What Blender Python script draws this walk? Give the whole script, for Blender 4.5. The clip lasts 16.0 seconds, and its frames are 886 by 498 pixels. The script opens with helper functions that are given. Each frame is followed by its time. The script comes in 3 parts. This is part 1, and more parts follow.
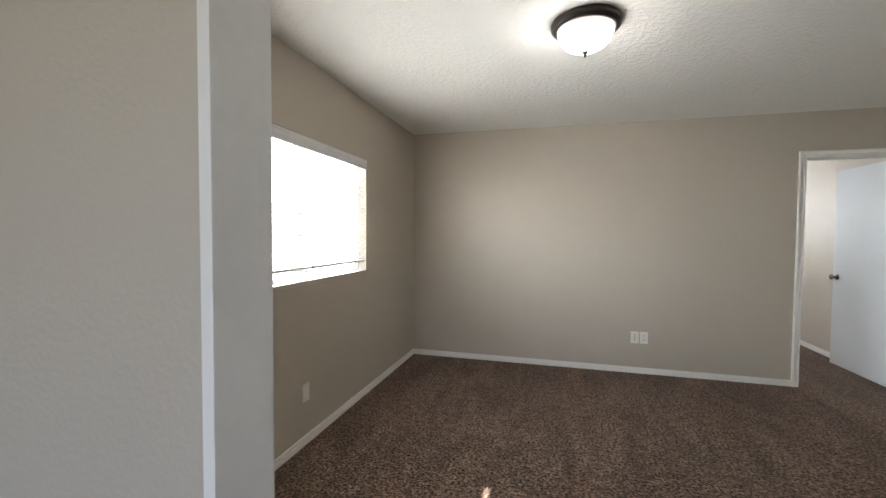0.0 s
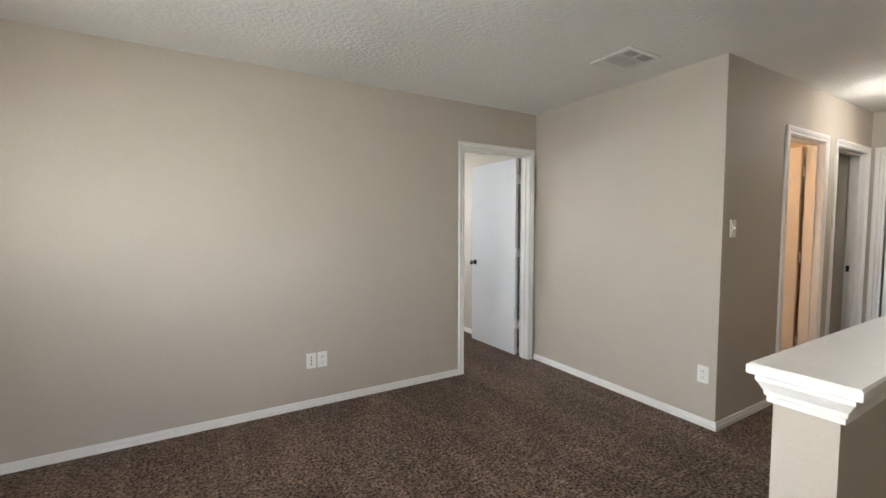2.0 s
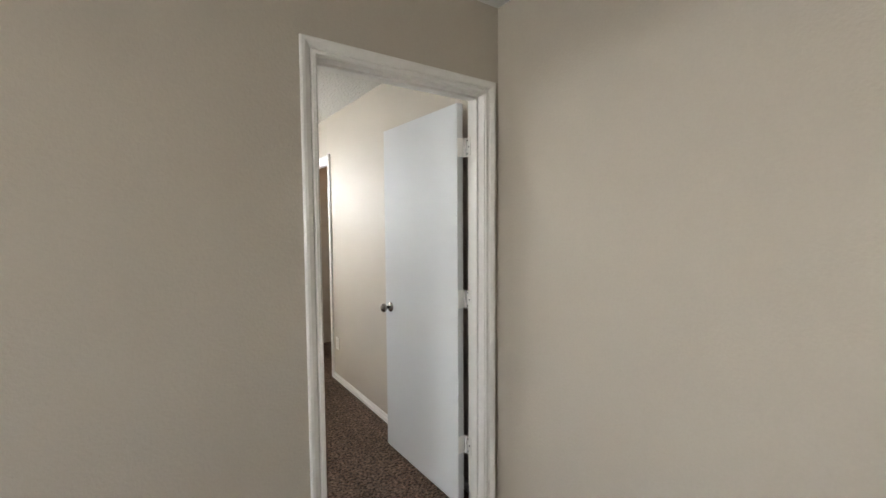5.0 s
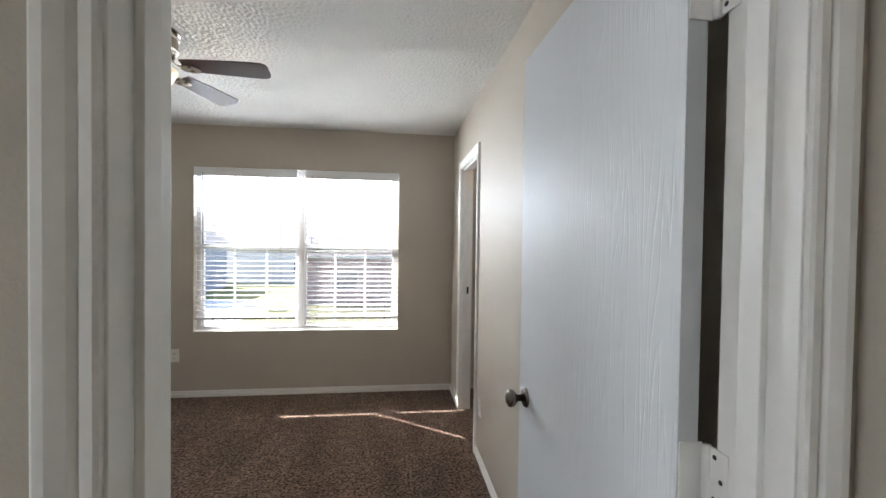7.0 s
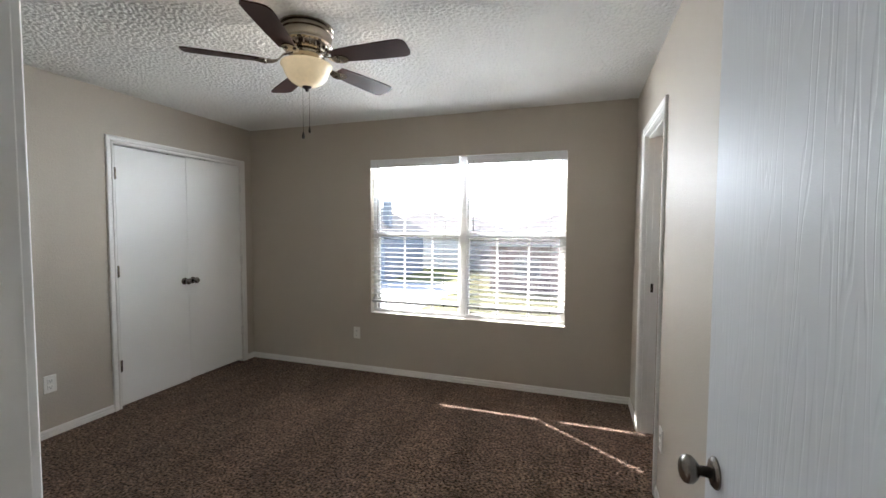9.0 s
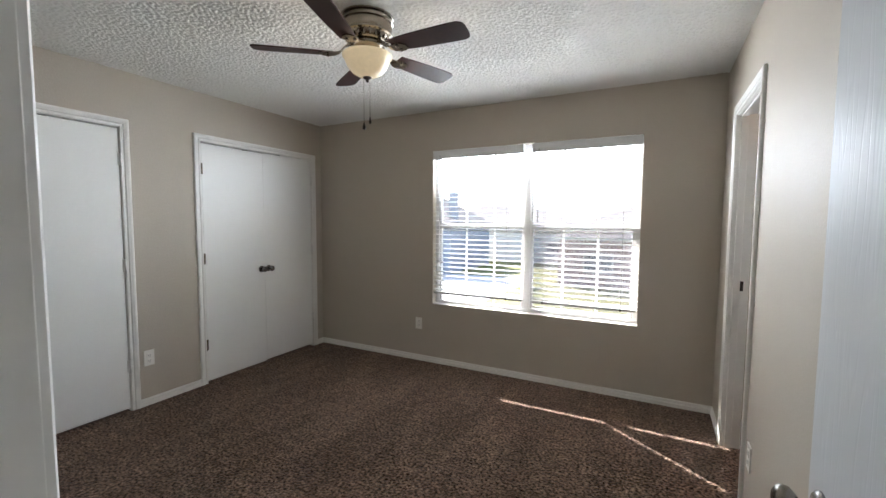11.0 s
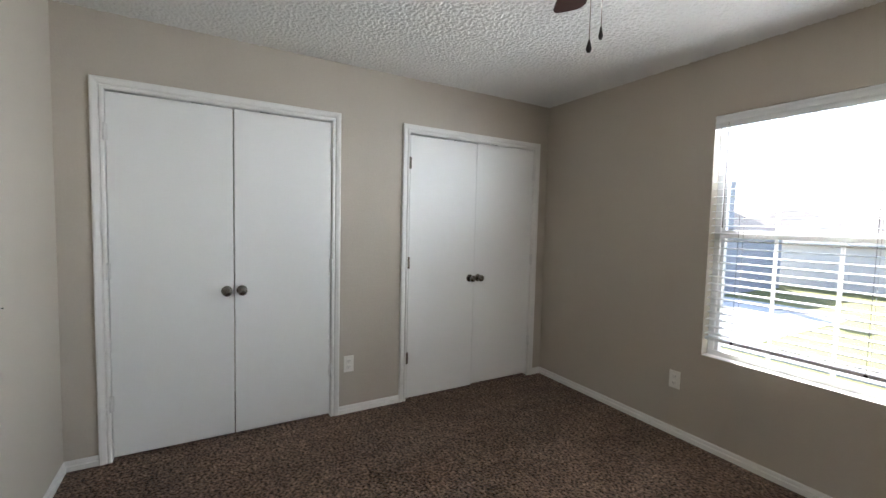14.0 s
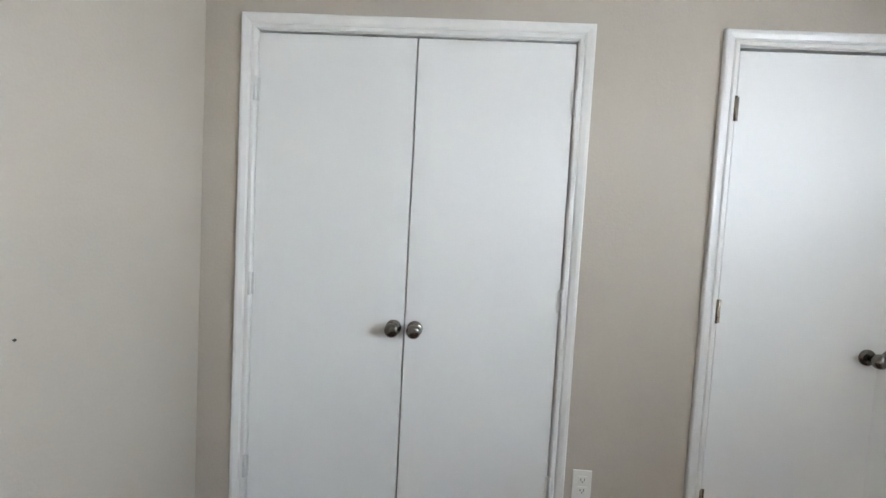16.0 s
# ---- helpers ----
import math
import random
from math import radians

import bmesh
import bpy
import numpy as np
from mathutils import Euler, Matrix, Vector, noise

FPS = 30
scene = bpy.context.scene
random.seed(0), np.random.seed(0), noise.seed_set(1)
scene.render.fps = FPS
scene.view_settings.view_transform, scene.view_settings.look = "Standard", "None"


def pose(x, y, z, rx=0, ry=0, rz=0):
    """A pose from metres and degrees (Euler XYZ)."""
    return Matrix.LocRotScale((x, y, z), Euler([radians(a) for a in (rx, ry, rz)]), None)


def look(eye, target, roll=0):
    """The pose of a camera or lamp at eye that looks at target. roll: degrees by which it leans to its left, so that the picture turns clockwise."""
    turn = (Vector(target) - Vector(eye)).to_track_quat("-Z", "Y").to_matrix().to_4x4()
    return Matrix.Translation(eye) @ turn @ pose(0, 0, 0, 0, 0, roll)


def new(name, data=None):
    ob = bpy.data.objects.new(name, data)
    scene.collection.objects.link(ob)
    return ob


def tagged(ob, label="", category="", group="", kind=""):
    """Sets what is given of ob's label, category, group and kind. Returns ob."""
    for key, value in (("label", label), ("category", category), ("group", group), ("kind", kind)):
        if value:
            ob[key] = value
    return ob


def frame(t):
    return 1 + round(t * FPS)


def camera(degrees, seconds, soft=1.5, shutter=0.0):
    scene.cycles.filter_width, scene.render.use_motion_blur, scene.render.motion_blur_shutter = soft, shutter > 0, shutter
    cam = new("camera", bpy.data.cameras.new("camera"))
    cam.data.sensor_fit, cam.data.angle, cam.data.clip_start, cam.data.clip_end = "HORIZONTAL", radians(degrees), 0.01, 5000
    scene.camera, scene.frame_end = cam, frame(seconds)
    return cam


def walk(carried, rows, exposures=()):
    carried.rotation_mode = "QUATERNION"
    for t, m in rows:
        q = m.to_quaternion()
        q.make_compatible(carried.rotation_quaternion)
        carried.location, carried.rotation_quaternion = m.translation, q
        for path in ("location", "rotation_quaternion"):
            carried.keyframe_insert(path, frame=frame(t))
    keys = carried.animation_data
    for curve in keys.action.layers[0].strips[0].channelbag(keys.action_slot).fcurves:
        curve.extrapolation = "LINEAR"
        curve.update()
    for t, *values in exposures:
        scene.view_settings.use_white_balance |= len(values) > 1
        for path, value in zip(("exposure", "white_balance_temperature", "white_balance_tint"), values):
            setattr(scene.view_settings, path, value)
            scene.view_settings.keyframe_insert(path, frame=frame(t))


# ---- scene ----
cam = camera(94.0, 16.0)
PATH = [
    (0, (-0.011, 0.085, 1.346), (-0.532, 2.014, 1.274), 0.4),
    (0.5, (-0.101, 0.435, 1.352), (-0.173, 2.432, 1.281), 0.4),
    (0.6, (-0.08, 0.498, 1.349), (-0.078, 2.496, 1.282), 0.4),
    (1, (-0.074, 0.748, 1.353), (0.267, 2.717, 1.281), 0.1),
    (1.5, (-0.007, 1.027, 1.377), (0.69, 2.9, 1.281), 0.1),
    (2, (0.07, 1.345, 1.359), (1.084, 3.065, 1.243), 0.0),
    (2.2, (0.123, 1.461, 1.361), (1.248, 3.11, 1.242), -0.1),
    (2.5, (0.239, 1.63, 1.352), (1.481, 3.193, 1.228), -0.4),
    (2.8, (0.397, 1.782, 1.351), (1.68, 3.313, 1.239), -0.6),
    (3, (0.501, 1.887, 1.356), (1.796, 3.408, 1.255), -0.4),
    (3.2, (0.603, 2.013, 1.36), (1.914, 3.521, 1.267), -0.1),
    (5.5, (1.901, 3.228, 1.458), (2.888, 4.965, 1.37), 0.3),
    (6, (2.12, 3.5, 1.433), (2.899, 5.342, 1.421), 1.5),
    (6.4, (2.239, 3.734, 1.422), (2.874, 5.631, 1.415), 1.4),
    (7, (2.396, 4.008, 1.429), (2.64, 5.992, 1.391), 0.8),
    (7.5, (2.478, 4.159, 1.454), (2.338, 6.153, 1.425), 0.5),
    (8, (2.507, 4.275, 1.45), (2.137, 6.24, 1.396), 0.6),
    (8.5, (2.533, 4.335, 1.43), (2.014, 6.264, 1.337), 0.5),
    (9, (2.559, 4.35, 1.417), (1.933, 6.247, 1.315), 0.3),
    (9.2, (2.565, 4.354, 1.422), (1.905, 6.239, 1.314), 0.3),
    (11.3, (2.572, 4.443, 1.402), (1.62, 6.196, 1.255), 0.5),
    (12, (2.523, 4.532, 1.404), (1.463, 6.219, 1.236), 1.1),
    (12.5, (2.48, 4.659, 1.403), (1.249, 6.227, 1.247), 1.4),
    (13, (2.397, 4.794, 1.404), (0.997, 6.216, 1.261), 1.5),
    (13.5, (2.233, 5.001, 1.391), (0.668, 6.239, 1.253), 1.4),
    (14, (2.039, 5.235, 1.374), (0.308, 6.23, 1.25), 1.4),
    (14.5, (1.823, 5.443, 1.383), (-0.052, 6.129, 1.272), 1.4),
    (15, (1.508, 5.575, 1.363), (-0.453, 5.951, 1.247), 1.5),
    (15.5, (1.169, 5.634, 1.332), (-0.821, 5.798, 1.211), 1.7),
    (16, (0.789, 5.579, 1.328), (-1.207, 5.504, 1.223), 3.1),
]
EXPOSURES = [(0.0, 3.25, 6400, 10), (0.8, 3.15, 6400, 10), (1.5, 3.5, 6450, 10), (2.0, 3.52, 6450, 10), (3.2, 3.5, 6450, 10), (5.5, 3.2, 6750, 10), (6.4, 3.05, 6350, 10), (7.5, 2.85, 6200, 10),
             (9.0, 2.75, 6250, 10), (12.5, 2.85, 6200, 10), (14.0, 2.9, 6200, 10), (15.0, 3.45, 6150, 10), (15.5, 3.42, 6100, 10), (16.0, 3.25, 6050, 10)]
walk(cam, [(t, look(eye, target, roll)) for t, eye, target, roll in PATH], EXPOSURES)

# ---- daylight ----
SUN_FROM = Vector((-0.803, 0.595, 0.708)).normalized()
world = bpy.data.worlds.new("sky_world")
world.use_nodes = True
scene.world = world
wn = world.node_tree
sky = wn.nodes.new("ShaderNodeTexSky")
sky.sky_type = "NISHITA"
sky.sun_disc = False
sky.sun_elevation = radians(35.3)
sky.sun_rotation = math.atan2(SUN_FROM.x, SUN_FROM.y)
wn.nodes["Background"].inputs["Strength"].default_value = 0.11
wn.links.new(sky.outputs[0], wn.nodes["Background"].inputs["Color"])
sun = new("sun", bpy.data.lights.new("sun", "SUN"))
sun.data.energy, sun.data.angle, sun.data.color = 5.0, radians(0.5), (1.0, 0.95, 0.88)
sun.matrix_world = look(SUN_FROM * 30, (0, 0, 0))


def window_light(name, place, target, width, height, watts, colour=(0.93, 0.97, 1.0)):
    """An area lamp that adds to the sky's light in a wall's opening."""
    ob = new(name, bpy.data.lights.new(name, "AREA"))
    ob.data.shape, ob.data.size, ob.data.size_y, ob.data.energy, ob.data.color = "RECTANGLE", width, height, watts, colour
    ob.matrix_world = look(place, target)
    return ob


window_light("bedroom_window_light", (1.546, 8.073, 1.85), (1.546, 0, 2.9), 1.74, 0.32, 9.0, (0.86, 0.93, 1.0))
window_light("landing_window_light", (-1.656, 2.467, 1.5), (9, 2.467, 1.5), 1.46, 0.82, 6.2)
# the far and south openings are unseen, added together with these lamps
window_light("far_opening_light", (7.8, -1.08, 1.4), (7.8, 5, 1.4), 1.7, 1.3, 2.2, (1.0, 0.92, 1.0))
window_light("south_opening_light", (0.3, -2.18, 1.4), (0.3, 5, 1.4), 1.7, 1.1, 2.4, (0.8, 0.76, 1.0))


def bulb(name, place, watts, colour, radius):
    """A point light; most stand for the bulb in or near a lamp."""
    ob = new(name, bpy.data.lights.new(name, "POINT"))
    ob.data.energy, ob.data.color, ob.data.shadow_soft_size = watts, colour, radius
    ob.location = place
    return ob


# ---- materials ----
def nodes_of(m):
    return m.node_tree.nodes, m.node_tree.links, m.node_tree.nodes["Principled BSDF"]


def paint(name, colour, rough=0.5, metal=0.0, vary=0.06, scale=3.0, fine=90.0, bump=0.0, depth=0.002, coords="Object", spec=0.5):
    """Procedural surface: a base colour that varies at two scales, with fine relief."""
    m = bpy.data.materials.new(name)
    m.use_nodes = True
    n, l, p = nodes_of(m)
    tc = n.new("ShaderNodeTexCoord")
    big, small = n.new("ShaderNodeTexNoise"), n.new("ShaderNodeTexNoise")
    big.inputs["Scale"].default_value, small.inputs["Scale"].default_value = scale, fine
    big.inputs["Detail"].default_value = 4
    for x in (big, small):
        l.new(tc.outputs[coords], x.inputs["Vector"])
    add = n.new("ShaderNodeMath")
    add.operation = "ADD"
    l.new(big.outputs["Fac"], add.inputs[0]), l.new(small.outputs["Fac"], add.inputs[1])
    ramp = n.new("ShaderNodeMapRange")
    ramp.inputs["From Min"].default_value, ramp.inputs["From Max"].default_value = 0.6, 1.4
    ramp.inputs["To Min"].default_value, ramp.inputs["To Max"].default_value = 1 - vary, 1 + vary
    l.new(add.outputs[0], ramp.inputs["Value"])
    mul = n.new("ShaderNodeVectorMath")
    mul.operation = "SCALE"
    mul.inputs[0].default_value = colour
    l.new(ramp.outputs[0], mul.inputs["Scale"])
    l.new(mul.outputs[0], p.inputs["Base Color"])
    p.inputs["Roughness"].default_value, p.inputs["Metallic"].default_value = rough, metal
    p.inputs["Specular IOR Level"].default_value = spec
    if bump:
        b = n.new("ShaderNodeBump")
        b.inputs["Strength"].default_value, b.inputs["Distance"].default_value = bump, depth
        l.new(small.outputs["Fac"], b.inputs["Height"]), l.new(b.outputs[0], p.inputs["Normal"])
    return m


wall_mat = paint("wall_paint", (0.488, 0.438, 0.37), 0.58, vary=0.03, scale=1.2, fine=110, bump=0.35, depth=0.003, spec=0.15)
trim_mat = paint("trim_paint", (0.78, 0.765, 0.735), 0.35, vary=0.03, scale=5, fine=40)
closet_mat = paint("closet_door_paint", (0.8, 0.795, 0.775), 0.5, vary=0.02, scale=2, fine=150, bump=0.06)
slat_mat = paint("blind_slat", (0.72, 0.72, 0.72), 0.4, vary=0.03, scale=6)
vinyl_mat = paint("window_vinyl", (0.78, 0.78, 0.78), 0.35, vary=0.03, scale=8)
plate_mat = paint("plate_plastic", (0.8, 0.78, 0.73), 0.3, vary=0.02, scale=20)
# a little greyer than the trim: the hinges' shadow is put into the paint
hinge_mat = paint("painted_hinge", (0.7, 0.69, 0.67), 0.4, vary=0.08, scale=30)
# near-black for dark metal, and for the shade in slots and the vent
dark_mat = paint("dark_slot", (0.03, 0.03, 0.03), 0.6, vary=0.2)
nickel_mat = paint("brushed_nickel", (0.24, 0.22, 0.2), 0.25, 1.0, vary=0.1, scale=30, fine=300)
fan_nickel_mat = paint("satin_nickel", (0.33, 0.29, 0.24), 0.24, 1.0, vary=0.1, scale=20, fine=250)
bronze_mat = paint("oil_rubbed_bronze", (0.035, 0.028, 0.025), 0.4, 0.6, vary=0.2, scale=20)
blade_mat = paint("mahogany_blade", (0.03, 0.010, 0.008), 0.45, vary=0.25, scale=9, fine=60, bump=0.05, spec=0.2)
cord_mat = paint("blind_cord", (0.25, 0.24, 0.23), 0.8, vary=0.1)
vent_mat = paint("vent_enamel", (0.7, 0.69, 0.66), 0.4, vary=0.05, scale=20)
concrete_mat = paint("concrete", (0.5, 0.48, 0.45), 0.85, vary=0.12, scale=0.6, fine=12, bump=0.2)
asphalt_mat = paint("asphalt", (0.06, 0.06, 0.062), 0.9, vary=0.2, scale=0.5, fine=30, bump=0.3)
brick_mat = paint("brown_brick", (0.33, 0.23, 0.21), 0.9, vary=0.25, scale=1.5, fine=20, bump=0.3)
siding_mat = paint("tan_siding", (0.36, 0.32, 0.28), 0.8, vary=0.1, scale=0.8, fine=10)
pale_mat = paint("pale_siding", (0.62, 0.6, 0.57), 0.8, vary=0.06, scale=0.8, fine=10)
blue_mat = paint("blue_grey_siding", (0.28, 0.30, 0.35), 0.75, vary=0.1, scale=0.8, fine=10)
red_mat = paint("dull_red_paint", (0.3, 0.1, 0.09), 0.6, vary=0.1)
roof_mat = paint("roof_shingle", (0.17, 0.15, 0.14), 0.95, vary=0.25, scale=1.0, fine=14, bump=0.5, depth=0.02)
garage_mat = paint("garage_door", (0.6, 0.58, 0.55), 0.6, vary=0.05)
far_pane_mat = paint("far_window_glass", (0.12, 0.13, 0.15), 0.2, vary=0.1)
stud_mat = paint("door_edge_wood", (0.42, 0.22, 0.12), 0.5, vary=0.2, scale=4, fine=40)


def grass_material():
    m = paint("lawn_grass", (0.17, 0.165, 0.05), 0.95, vary=0.35, scale=0.5, fine=9, bump=0.6, depth=0.03)
    return m


lawn_mat = grass_material()


def carpet_material():
    """Brown cut-pile carpet: speckled tufts, with lighter and darker swathes where the pile lies over."""
    m = bpy.data.materials.new("brown_carpet")
    m.use_nodes = True
    n, l, p = nodes_of(m)
    tc = n.new("ShaderNodeTexCoord")
    tuft = n.new("ShaderNodeTexVoronoi")
    tuft.inputs["Scale"].default_value = 85
    warp = n.new("ShaderNodeTexNoise")
    warp.inputs["Scale"].default_value, warp.inputs["Detail"].default_value = 62, 4
    swathe = n.new("ShaderNodeTexNoise")
    swathe.inputs["Scale"].default_value, swathe.inputs["Detail"].default_value = 1.4, 2
    swathe.inputs["Distortion"].default_value = 1.2
    stretch = n.new("ShaderNodeMapping")
    stretch.inputs["Rotation"].default_value[2] = radians(35)
    stretch.inputs["Scale"].default_value = (2.2, 0.7, 1)
    l.new(tc.outputs["Object"], stretch.inputs["Vector"])
    l.new(stretch.outputs[0], swathe.inputs["Vector"])
    clump = n.new("ShaderNodeTexNoise")
    clump.inputs["Scale"].default_value, clump.inputs["Detail"].default_value = 17, 5
    for x in (warp, clump):
        l.new(tc.outputs["Object"], x.inputs["Vector"])
    mixv = n.new("ShaderNodeVectorMath")
    mixv.operation = "MULTIPLY_ADD"
    mixv.inputs[1].default_value = (0.012, 0.012, 0.012)
    l.new(warp.outputs["Color"], mixv.inputs[0]), l.new(tc.outputs["Object"], mixv.inputs[2])
    l.new(mixv.outputs[0], tuft.inputs["Vector"])
    ramp = n.new("ShaderNodeValToRGB")
    ramp.color_ramp.elements[0].color = (0.026, 0.0155, 0.0095, 1)
    ramp.color_ramp.elements[1].color = (0.29, 0.19, 0.137, 1)
    ramp.color_ramp.elements[0].position, ramp.color_ramp.elements[1].position = 0.36, 0.665
    l.new(warp.outputs["Fac"], ramp.inputs[0])
    fac = n.new("ShaderNodeMath")
    fac.operation = "MULTIPLY"
    m1, m2 = n.new("ShaderNodeMapRange"), n.new("ShaderNodeMapRange")
    for k, lo, hi in ((m1, 0.85, 1.22), (m2, 0.78, 1.24)):
        k.inputs["From Min"].default_value, k.inputs["From Max"].default_value = 0.36, 0.64
        k.inputs["To Min"].default_value, k.inputs["To Max"].default_value = lo, hi
    l.new(swathe.outputs["Fac"], m1.inputs["Value"]), l.new(clump.outputs["Fac"], m2.inputs["Value"])
    l.new(m1.outputs[0], fac.inputs[0]), l.new(m2.outputs[0], fac.inputs[1])
    sc = n.new("ShaderNodeVectorMath")
    sc.operation = "SCALE"
    l.new(ramp.outputs[0], sc.inputs[0]), l.new(fac.outputs[0], sc.inputs["Scale"])
    l.new(sc.outputs[0], p.inputs["Base Color"])
    p.inputs["Roughness"].default_value, p.inputs["Specular IOR Level"].default_value = 1.0, 0.1
    p.inputs["Sheen Weight"].default_value, p.inputs["Sheen Roughness"].default_value = 0.09, 0.4
    h = n.new("ShaderNodeMath")
    h.operation = "SUBTRACT"
    l.new(warp.outputs["Fac"], h.inputs[0]), l.new(tuft.outputs["Distance"], h.inputs[1])
    b = n.new("ShaderNodeBump")
    b.inputs["Strength"].default_value, b.inputs["Distance"].default_value = 1.0, 0.012
    l.new(h.outputs[0], b.inputs["Height"]), l.new(b.outputs[0], p.inputs["Normal"])
    return m


def ceiling_material(name, scale, strength, depth):
    """White sprayed ceiling texture: blobs with flat valleys between."""
    m = bpy.data.materials.new(name)
    m.use_nodes = True
    n, l, p = nodes_of(m)
    tc = n.new("ShaderNodeTexCoord")
    a = n.new("ShaderNodeTexNoise")
    a.inputs["Scale"].default_value, a.inputs["Detail"].default_value = scale, 3
    l.new(tc.outputs["Object"], a.inputs["Vector"])
    r = n.new("ShaderNodeMapRange")
    r.interpolation_type = "SMOOTHSTEP"
    r.inputs["From Min"].default_value, r.inputs["From Max"].default_value = 0.42, 0.6
    l.new(a.outputs["Fac"], r.inputs["Value"])
    big = n.new("ShaderNodeTexNoise")
    big.inputs["Scale"].default_value = 0.8
    l.new(tc.outputs["Object"], big.inputs["Vector"])
    mr = n.new("ShaderNodeMapRange")
    mr.inputs["To Min"].default_value, mr.inputs["To Max"].default_value = 0.94, 1.04
    l.new(big.outputs["Fac"], mr.inputs["Value"])
    s = n.new("ShaderNodeVectorMath")
    s.operation = "SCALE"
    s.inputs[0].default_value = (0.78, 0.77, 0.74)
    l.new(mr.outputs[0], s.inputs["Scale"]), l.new(s.outputs[0], p.inputs["Base Color"])
    p.inputs["Roughness"].default_value = 0.9
    b = n.new("ShaderNodeBump")
    b.inputs["Strength"].default_value, b.inputs["Distance"].default_value = strength, depth
    l.new(r.outputs[0], b.inputs["Height"]), l.new(b.outputs[0], p.inputs["Normal"])
    return m


def grain_material():
    """White gloss paint over an embossed wood grain with cathedral arches."""
    m = bpy.data.materials.new("grained_door_paint")
    m.use_nodes = True
    n, l, p = nodes_of(m)
    tc = n.new("ShaderNodeTexCoord")
    mp = n.new("ShaderNodeMapping")
    mp.inputs["Scale"].default_value = (1, 7.5, 0.55)
    mp.inputs["Location"].default_value = (0, -3.3, -0.62)
    l.new(tc.outputs["Object"], mp.inputs["Vector"])
    warp = n.new("ShaderNodeTexNoise")
    warp.inputs["Scale"].default_value, warp.inputs["Detail"].default_value = 1.3, 3
    l.new(mp.outputs[0], warp.inputs["Vector"])
    wave = n.new("ShaderNodeMath")
    wave.operation = "MULTIPLY"
    wave.inputs[1].default_value = 95
    l.new(warp.outputs["Fac"], wave.inputs[0])
    sn = n.new("ShaderNodeMath")
    sn.operation = "SINE"
    l.new(wave.outputs[0], sn.inputs[0])
    r = n.new("ShaderNodeMapRange")
    r.inputs["From Min"].default_value, r.inputs["From Max"].default_value = 0.5, 1.0
    l.new(sn.outputs[0], r.inputs["Value"])
    p.inputs["Base Color"].default_value = (0.6, 0.61, 0.62, 1)
    p.inputs["Roughness"].default_value = 0.5
    p.inputs["Specular IOR Level"].default_value = 0.06
    b = n.new("ShaderNodeBump")
    b.invert = True
    b.inputs["Strength"].default_value, b.inputs["Distance"].default_value = 0.22, 0.0015
    l.new(r.outputs[0], b.inputs["Height"]), l.new(b.outputs[0], p.inputs["Normal"])
    return m


def glass_material(name, rough=0.0):
    m = bpy.data.materials.new(name)
    m.use_nodes = True
    p = nodes_of(m)[2]
    p.inputs["Transmission Weight"].default_value, p.inputs["Roughness"].default_value = 1.0, rough
    p.inputs["IOR"].default_value = 1.1
    return m


def glow_material(name, colour, strength):
    m = bpy.data.materials.new(name)
    m.use_nodes = True
    p = nodes_of(m)[2]
    p.inputs["Base Color"].default_value = (0.8, 0.8, 0.78, 1)
    p.inputs["Roughness"].default_value = 0.3
    p.inputs["Emission Color"].default_value, p.inputs["Emission Strength"].default_value = (*colour, 1), strength
    return m


carpet_mat = carpet_material()
ceiling_mat = ceiling_material("sprayed_ceiling", 36, 0.4, 0.006)
popcorn_mat = ceiling_material("popcorn_ceiling", 160, 0.3, 0.003)
grain_mat = grain_material()
glass_mat = glass_material("window_glass")
dome_mat = glow_material("lit_dome_glass", (1.0, 0.96, 0.9), 2.5)
bowl_mat = paint("cream_alabaster_glass", (0.8, 0.68, 0.48), 0.25, vary=0.08, scale=14, fine=60)
bowl_shader = bowl_mat.node_tree.nodes["Principled BSDF"]
bowl_shader.inputs["Emission Color"].default_value, bowl_shader.inputs["Emission Strength"].default_value = (1.0, 0.78, 0.46, 1), 0.045


# ---- mesh helpers ----
def put_box(bm, x0, x1, y0, y1, z0, z1, bevel=0.0):
    r = bmesh.ops.create_cube(bm, size=1)
    for v in r["verts"]:
        v.co = ((x0 + x1) / 2 + v.co.x * (x1 - x0), (y0 + y1) / 2 + v.co.y * (y1 - y0), (z0 + z1) / 2 + v.co.z * (z1 - z0))
    if bevel:
        edges = list({e for v in r["verts"] for e in v.link_edges})
        bmesh.ops.bevel(bm, geom=edges, offset=bevel, segments=2, profile=0.6, affect="EDGES")
    return bm


def boxes(*items, bevel=0.0):
    bm = bmesh.new()
    for i in items:
        put_box(bm, *i, bevel=bevel)
    return bm


def turned(profile, steps=28, centre=(0, 0, 0), crisp=False):
    """A body of revolution about z from (radius, height) pairs."""
    bm = bmesh.new()
    rings = []
    for r, z in profile:
        rings.append([bm.verts.new((centre[0] + r * math.cos(2 * math.pi * k / steps), centre[1] + r * math.sin(2 * math.pi * k / steps), centre[2] + z)) for k in range(steps)])
    for a, b in zip(rings, rings[1:]):
        for k in range(steps):
            bm.faces.new((a[k], a[(k + 1) % steps], b[(k + 1) % steps], b[k]))
    bm.faces.new(rings[0]), bm.faces.new(rings[-1])
    bmesh.ops.remove_doubles(bm, verts=bm.verts, dist=1e-6)
    bmesh.ops.recalc_face_normals(bm, faces=bm.faces)
    for f in bm.faces:
        f.smooth = True
    if crisp:
        for e in bm.edges:
            if len(e.link_faces) == 2 and e.calc_face_angle(0) > 0.5:
                e.smooth = False
    return bm


